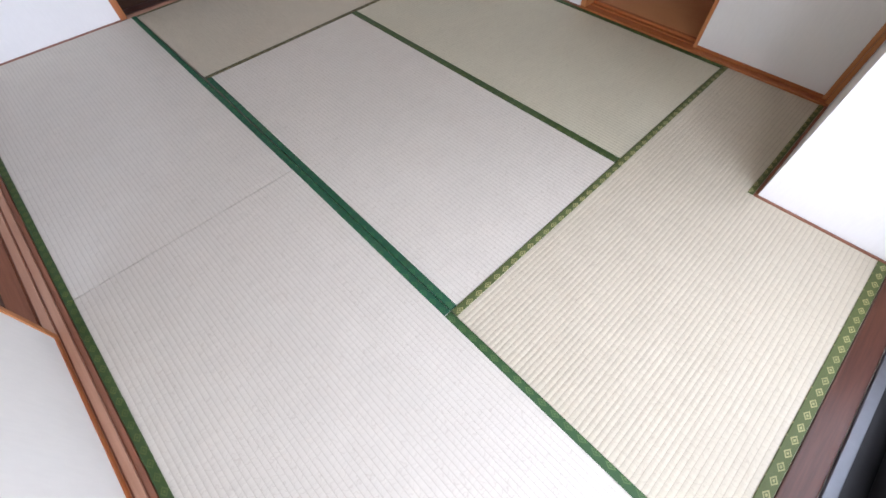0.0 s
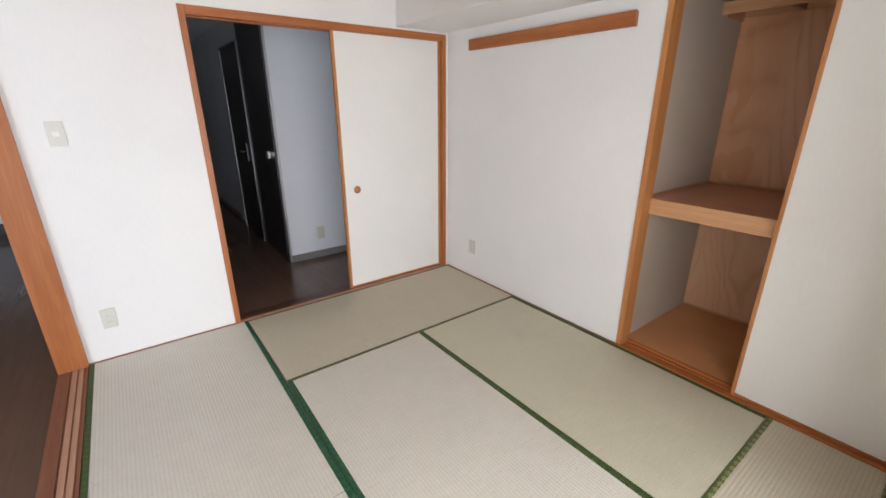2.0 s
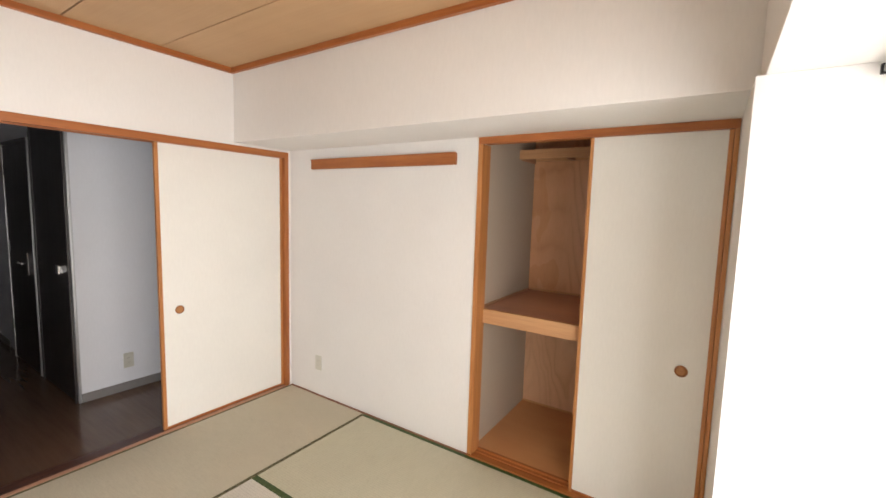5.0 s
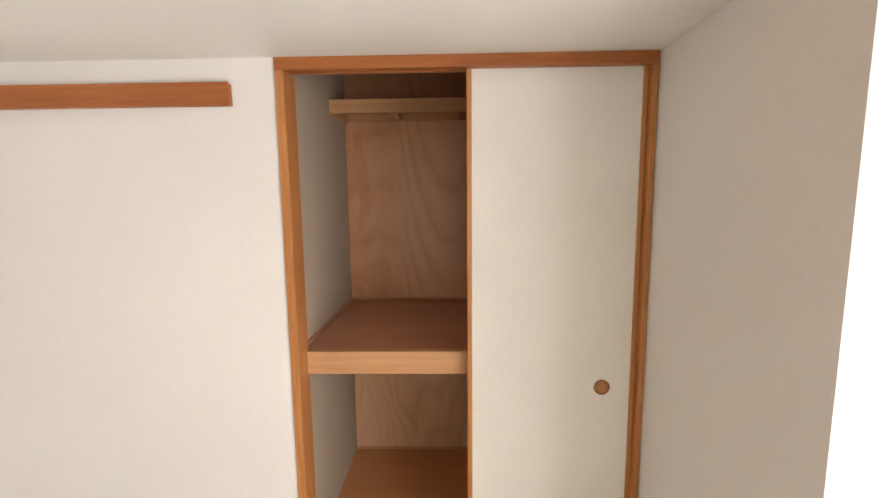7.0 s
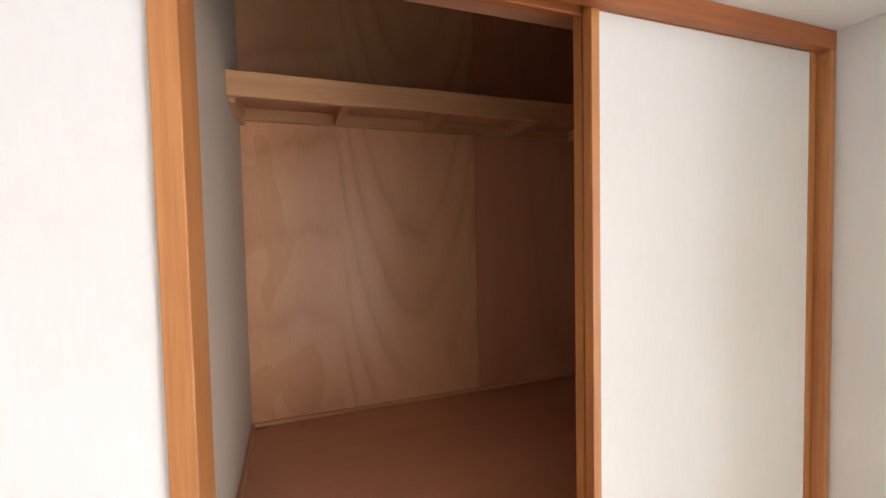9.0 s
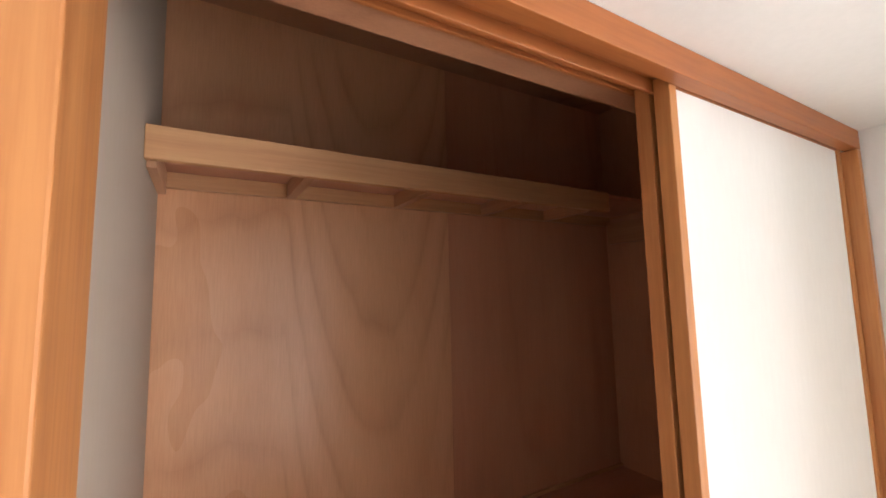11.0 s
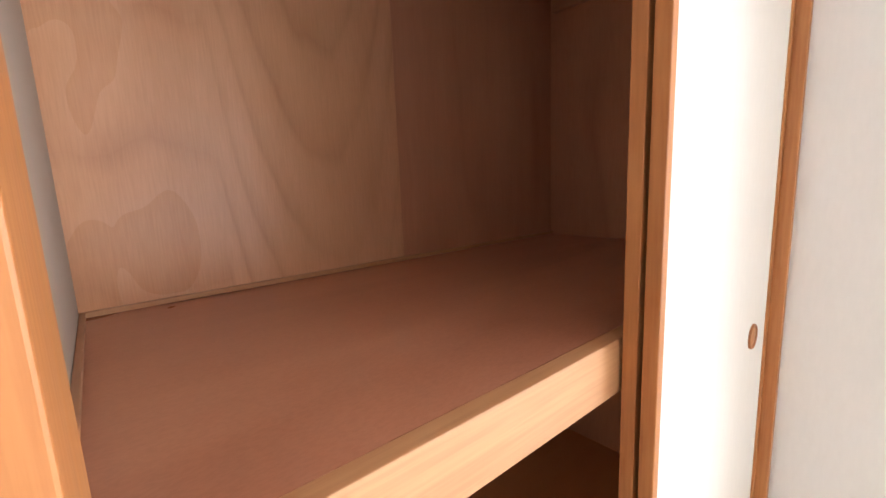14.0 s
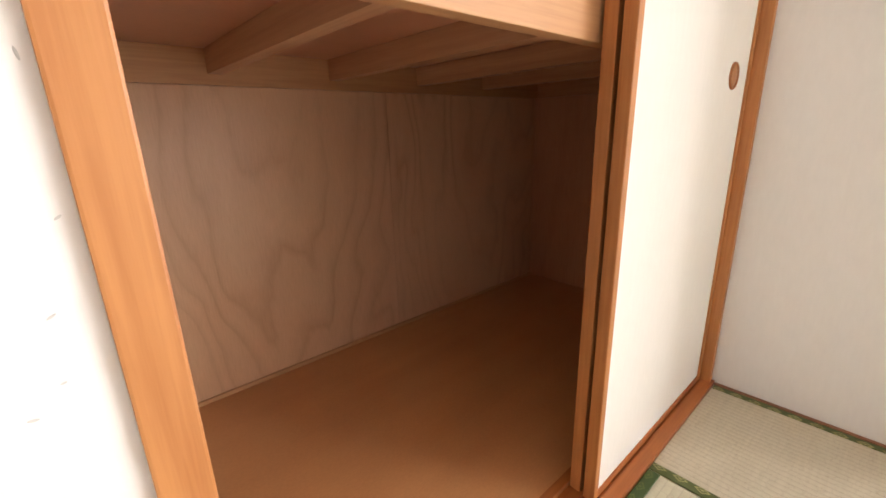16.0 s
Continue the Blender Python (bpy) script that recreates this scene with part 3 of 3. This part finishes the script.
def wall_plate(name, m, label, category, sockets, rocker, w=0.07):
    """A cover plate; local x across, local y up, local z out of the wall."""
    root = thing(name, m.translation, label, category)
    bm = boxes((-w / 2, w / 2, -0.06, 0.06, 0.0005, 0.007), bevel=0.002)
    bm.transform(m)
    plate = part("cover_plate", bm, PLASTIC, root)
    bm = boxes((-0.020, 0.020, -0.042, 0.042, 0.0072, 0.0088), bevel=0.001)
    bm.transform(m)
    part("insert", bm, PLASTIC, plate)
    if rocker:
        bm = boxes((-0.014, 0.014, -0.012, 0.012, 0.009, 0.012), bevel=0.001)
        bm.transform(m)
        part("rocker", bm, WHITE_PL, plate, "small white rocker")
    for k in range(sockets):
        yy = (k - (sockets - 1) / 2) * 0.036
        for xx in (-0.0065, 0.0065):
            bm = boxes((xx - 0.0012, xx + 0.0012, yy - 0.0045, yy + 0.0045, 0.0088, 0.0093))
            bm.transform(m)
            part("slot", bm, GREY_BASE, plate)
    return root


FACE_S, FACE_W = pose(0, 0, 0, 90), pose(0, 0, 0, 90, 0, -90)
wall_plate("light_switch", Matrix.Translation((-2.492, 0, 1.298)) @ FACE_S, "ivory plastic light switch on the white wall", "light switch", 0, True)
wall_plate("wall_socket", Matrix.Translation((-2.500, 0, 0.256)) @ FACE_S, "ivory plastic wall socket low on the white wall", "wall socket", 2, False)
wall_plate("wall_socket", Matrix.Translation((XW, -0.350, 0.270)) @ FACE_W, "ivory plastic wall socket beside the corner", "wall socket", 2, False)

rose = thing("ceiling_rose", (-1.42, -0.86, ZC), "white round plastic ceiling light socket, no lamp", "ceiling socket")
part("base", lathe([(0.058, 0.0), (0.058, -0.010), (0.052, -0.014)], Matrix.Translation((-1.42, -0.86, ZC - 0.0005))), WHITE_PL, rose)
part("socket", lathe([(0.044, 0.0), (0.044, -0.026), (0.038, -0.032), (0.012, -0.033)], Matrix.Translation((-1.42, -0.86, ZC - 0.0145))), WHITE_PL, rose)
part("contact", boxes((-1.427, -1.423, -0.866, -0.854, ZC - 0.049, ZC - 0.0476)), BLACK, rose)

# ---- balcony window ----
part_root = thing("window_1", (-1.6, YS, 0), "black aluminium balcony window with a wooden sill", "window", kind="structure")
part("window_sill", boxes((-2.62, CX - 0.001, YS + 0.001, MY[4] - 0.001, -0.05, 0.004), bevel=0.003), DARK_OAK, part_root, "dark red-brown worn wooden sill")
part("jamb", boxes((CX - 0.030, CX - 0.001, YS - 0.06, YS + 0.045, 0.005, 1.939), bevel=0.002), OAK_V, part_root)
part("jamb", boxes((-2.619, -2.590, YS - 0.06, YS + 0.045, 0.005, 1.939), bevel=0.002), OAK_V, part_root)
part("track", boxes((-2.59, CX - 0.031, YS - 0.028, YS - 0.001, 0.0, 0.012), bevel=0.002), TRACK, part_root, "bare aluminium track")
part("track", boxes((-2.59, CX - 0.031, YS - 0.12, YS - 0.029, -0.01, 0.006)), BLACK, part_root)
for x0, x1, yy in ((-2.59, -1.63, -0.05), (-1.67, CX - 0.031, -0.085)):
    sash = part("sash", boxes((x0, x1, YS + yy - 0.012, YS + yy + 0.012, 0.013, 0.075), (x0, x1, YS + yy - 0.012, YS + yy + 0.012, 1.88, 1.939),
                              (x0, x0 + 0.05, YS + yy - 0.012, YS + yy + 0.012, 0.076, 1.879), (x1 - 0.05, x1, YS + yy - 0.012, YS + yy + 0.012, 0.076, 1.879), bevel=0.002), BLACK, part_root)
    pane = part("pane", boxes((x0 + 0.051, x1 - 0.051, YS + yy - 0.003, YS + yy + 0.003, 0.077, 1.878)), GLASS, sash, "clear window glass")
    pane.visible_shadow = False
curtain = thing("curtain_rail", (-1.6, -3.27, 1.94), "grey metal curtain rail under the boxed beam", "curtain rail")
part("rail", boxes((-2.6, CX - 0.03, -3.282, -3.262, 1.918, 1.936), bevel=0.003), ALU, curtain)
for x in (-2.35, -1.6, -0.80):
    part("bracket", boxes((x - 0.012, x + 0.012, -3.29, -3.254, 1.937, 1.9515), bevel=0.002), ALU, curtain)
part("end_cap", boxes((CX - 0.03, CX - 0.018, -3.286, -3.258, 1.914, 1.94), bevel=0.003), BLACK, curtain)
hook = thing("tassel_hook", (CX, -3.34, 0.62), "small chrome curtain tie hook on the column", "hook")
part("plate", boxes((CX - 0.004, CX - 0.0005, -3.35, -3.33, 0.60, 0.64), bevel=0.001), CHROME, hook)
part("prong", boxes((CX - 0.03, CX - 0.004, -3.344, -3.336, 0.605, 0.611), (CX - 0.036, CX - 0.03, -3.344, -3.336, 0.605, 0.635), bevel=0.002), CHROME, hook)

# ---- hall ----
HX, HY = -1.148, 0.955
structure("hall_floor", boxes((-2.05, 0.4, 0.1105, 5.2, -0.06, -0.006)), HALL_FLOOR, "glossy dark brown hall floor", "floor")
structure("hall_wall_near", boxes((HX + 0.012, 0.4, HY, HY + 0.1, -0.05, 2.4)), HALL_WALL, "white papered hall wall facing the room", "wall")
structure("hall_wall_end", boxes((0.25, 0.35, 0.10, HY, -0.05, 2.4)), HALL_WALL, "white papered end of the hall niche", "wall")
structure("hall_wall_west", boxes((-2.05, -1.95, 0.1, 5.2, -0.05, 2.4)), HALL_WALL, "white papered side wall of the hall", "wall")
structure("hall_wall_east", boxes((HX + 0.02, HX + 0.1, HY + 0.1, 5.2, -0.05, 2.4)), HALL_WALL, "papered hall wall behind the doors", "wall")
structure("hall_wall_far", boxes((-1.95, HX + 0.1, 4.9, 5.0, -0.05, 2.4)), HALL_WALL, "papered far end of the hall", "wall")
structure("hall_ceiling", boxes((-2.05, 0.4, 0.1, 5.2, 2.28, 2.4)), HALL_WALL, "white papered hall ceiling", "ceiling")
hb = thing("hall_baseboard", (-0.5, HY, 0), "grey vinyl baseboard of the hall", "baseboard", kind="structure")
part("board", boxes((HX + 0.013, 0.249, HY - 0.009, HY - 0.0005, -0.006, 0.062), bevel=0.002), GREY_BASE, hb)
part("board", boxes((HX + 0.010, HX + 0.0195, 2.98, 4.89, -0.006, 0.062), bevel=0.002), GREY_BASE, hb)
corner = thing("corner_trim", (HX, HY, 0), "pale metal corner trim of the hall wall", "trim", kind="structure")
part("strip", boxes((HX - 0.006, HX + 0.0125, HY - 0.006, HY + 0.014, -0.006, 2.279), bevel=0.002), ALU, corner)
wall_plate("wall_socket", Matrix.Translation((-0.83, HY, 0.24)) @ FACE_S, "white plastic wall socket on the hall wall", "wall socket", 2, False)


def hall_door(y0, y1, handle_y, z1, label, lever):
    d = thing("hall_door", (HX, (y0 + y1) / 2, 0), label, "door")
    leaf = part("leaf", boxes((HX - 0.014, HX + 0.019, y0 + 0.03, y1 - 0.03, 0.004, z1 - 0.03), bevel=0.002), DARK_DOOR, d, "near-black wood veneer leaf")
    for a, b in ((y0, y0 + 0.024), (y1 - 0.024, y1)):
        part("casing", boxes((HX - 0.020, HX + 0.019, a, b, -0.006, z1), bevel=0.002), ALU if lever else DARK_DOOR, d)
    part("casing", boxes((HX - 0.020, HX + 0.019, y0 + 0.025, y1 - 0.025, z1 - 0.024, z1), bevel=0.002), DARK_DOOR, d)
    if lever:
        h = part("handle", boxes((HX - 0.022, HX - 0.0145, handle_y - 0.018, handle_y + 0.018, 0.86, 1.05), bevel=0.003), CHROME, leaf, "chrome lever handle")
        part("lever", boxes((HX - 0.062, HX - 0.0225, handle_y - 0.008, handle_y + 0.008, 0.955, 0.971), (HX - 0.064, HX - 0.050, handle_y - 0.005, handle_y + 0.115, 0.954, 0.970), bevel=0.004), CHROME, h)
        part("bolt_plate", boxes((HX - 0.017, HX - 0.0145, y1 - 0.09, y1 - 0.06, 1.02, 1.12), bevel=0.001), CHROME, leaf)
        for z in (0.28, 1.72):
            part("hinge", boxes((HX - 0.022, HX - 0.0145, y1 - 0.05, y1 - 0.031, z, z + 0.1), bevel=0.002), CHROME, leaf)
    else:
        part("handle", boxes((HX - 0.045, HX - 0.036, handle_y - 0.03, handle_y + 0.03, 0.965, 1.035), (HX - 0.037, HX - 0.0145, handle_y - 0.03, handle_y - 0.02, 0.97, 1.03), (HX - 0.037, HX - 0.0145, handle_y + 0.02, handle_y + 0.03, 0.97, 1.03), bevel=0.003), CHROME, leaf, "square chrome pull")
    return d


hall_door(HY + 0.016, 1.75, 1.13, 2.275, "near-black tall closet door in the hall", False)
hall_door(1.80, 2.62, 1.98, 2.02, "near-black hall door with a chrome lever", True)
far = thing("entrance_door", (-1.55, 4.89, 0), "dark entrance door at the hall's end", "door")
leaf = part("leaf", boxes((-1.93, HX + 0.0, 4.86, 4.899, 0.0, 2.0), bevel=0.002), DARK_DOOR, far)
part("handle", boxes((-1.30, -1.24, 4.82, 4.859, 0.97, 1.0), bevel=0.003), CHROME, leaf)

# ---- next room with the kitchen ----
structure("kitchen_floor", boxes((-6.4, XL - 0.129, YS, 4.6, -0.06, -0.008)), HALL_FLOOR, "dark brown floor of the next room", "floor")
structure("kitchen_ceiling", boxes((-6.4, XL - 0.1, YS, 4.6, 2.45, 2.7)), WALL, "white ceiling of the next room", "ceiling")
structure("kitchen_wall_west", boxes((-6.5, -6.4, -3.65, 4.7, -0.06, 2.7)), HALL_WALL, "papered wall of the next room", "wall")
structure("kitchen_wall_north", boxes((-6.4, -2.05, 4.5, 4.6, -0.06, 2.45)), TILE_DARK, "dark splashback wall of the kitchen", "wall")
structure("kitchen_wall_east", boxes((-2.775, -2.70, 0.1005, 4.5, -0.06, 2.45)), HALL_WALL, "papered wall between kitchen and hall", "wall")
kitchen = thing("kitchen_counter", (-3.7, 4.2, 0), "pale blue-grey kitchen base cabinet with steel top", "kitchen counter")
part("plinth", boxes((-4.9, -2.83, 3.96, 4.49, -0.008, 0.13)), BLACK, kitchen, "black recessed plinth")
for k in range(4):
    a = -4.9 + k * 0.517
    part("door", boxes((a + 0.003, a + 0.514, 3.90, 3.92, 0.132, 0.83), bevel=0.003), CABINET, kitchen)
part("body", boxes((-4.9, -2.83, 3.921, 4.49, 0.131, 0.84)), CABINET, kitchen)
part("worktop", boxes((-4.92, -2.82, 3.87, 4.495, 0.841, 0.88), bevel=0.004), STEEL, kitchen, "steel worktop")
tap = thing("kitchen_tap", (-3.35, 4.3, 0.88), "dark kitchen tap on the steel worktop", "tap")
part("body", lathe([(0.026, 0.0), (0.026, 0.02), (0.016, 0.03), (0.014, 0.16), (0.018, 0.18)], Matrix.Translation((-3.35, 4.3, 0.8805))), BLACK, tap)
part("spout", boxes((-3.362, -3.338, 4.08, 4.31, 1.045, 1.065), (-3.36, -3.34, 4.08, 4.10, 0.99, 1.045), bevel=0.005), BLACK, tap)
hang = thing("kitchen_wall_cabinet", (-3.7, 4.3, 1.5), "dark hanging kitchen cabinet", "wall cabinet")
part("body", boxes((-4.9, -2.83, 4.13, 4.495, 1.55, 2.3)), DARK_DOOR, hang)
for k in range(4):
    a = -4.9 + k * 0.517
    part("door", boxes((a + 0.003, a + 0.514, 4.11, 4.129, 1.55, 2.3), bevel=0.002), DARK_DOOR, hang)

# ---- outside ----
structure("ground", boxes((-60, 60, -120, -3.66, -0.4, -0.16)), CONCRETE, "pale concrete balcony and ground outside", "ground")
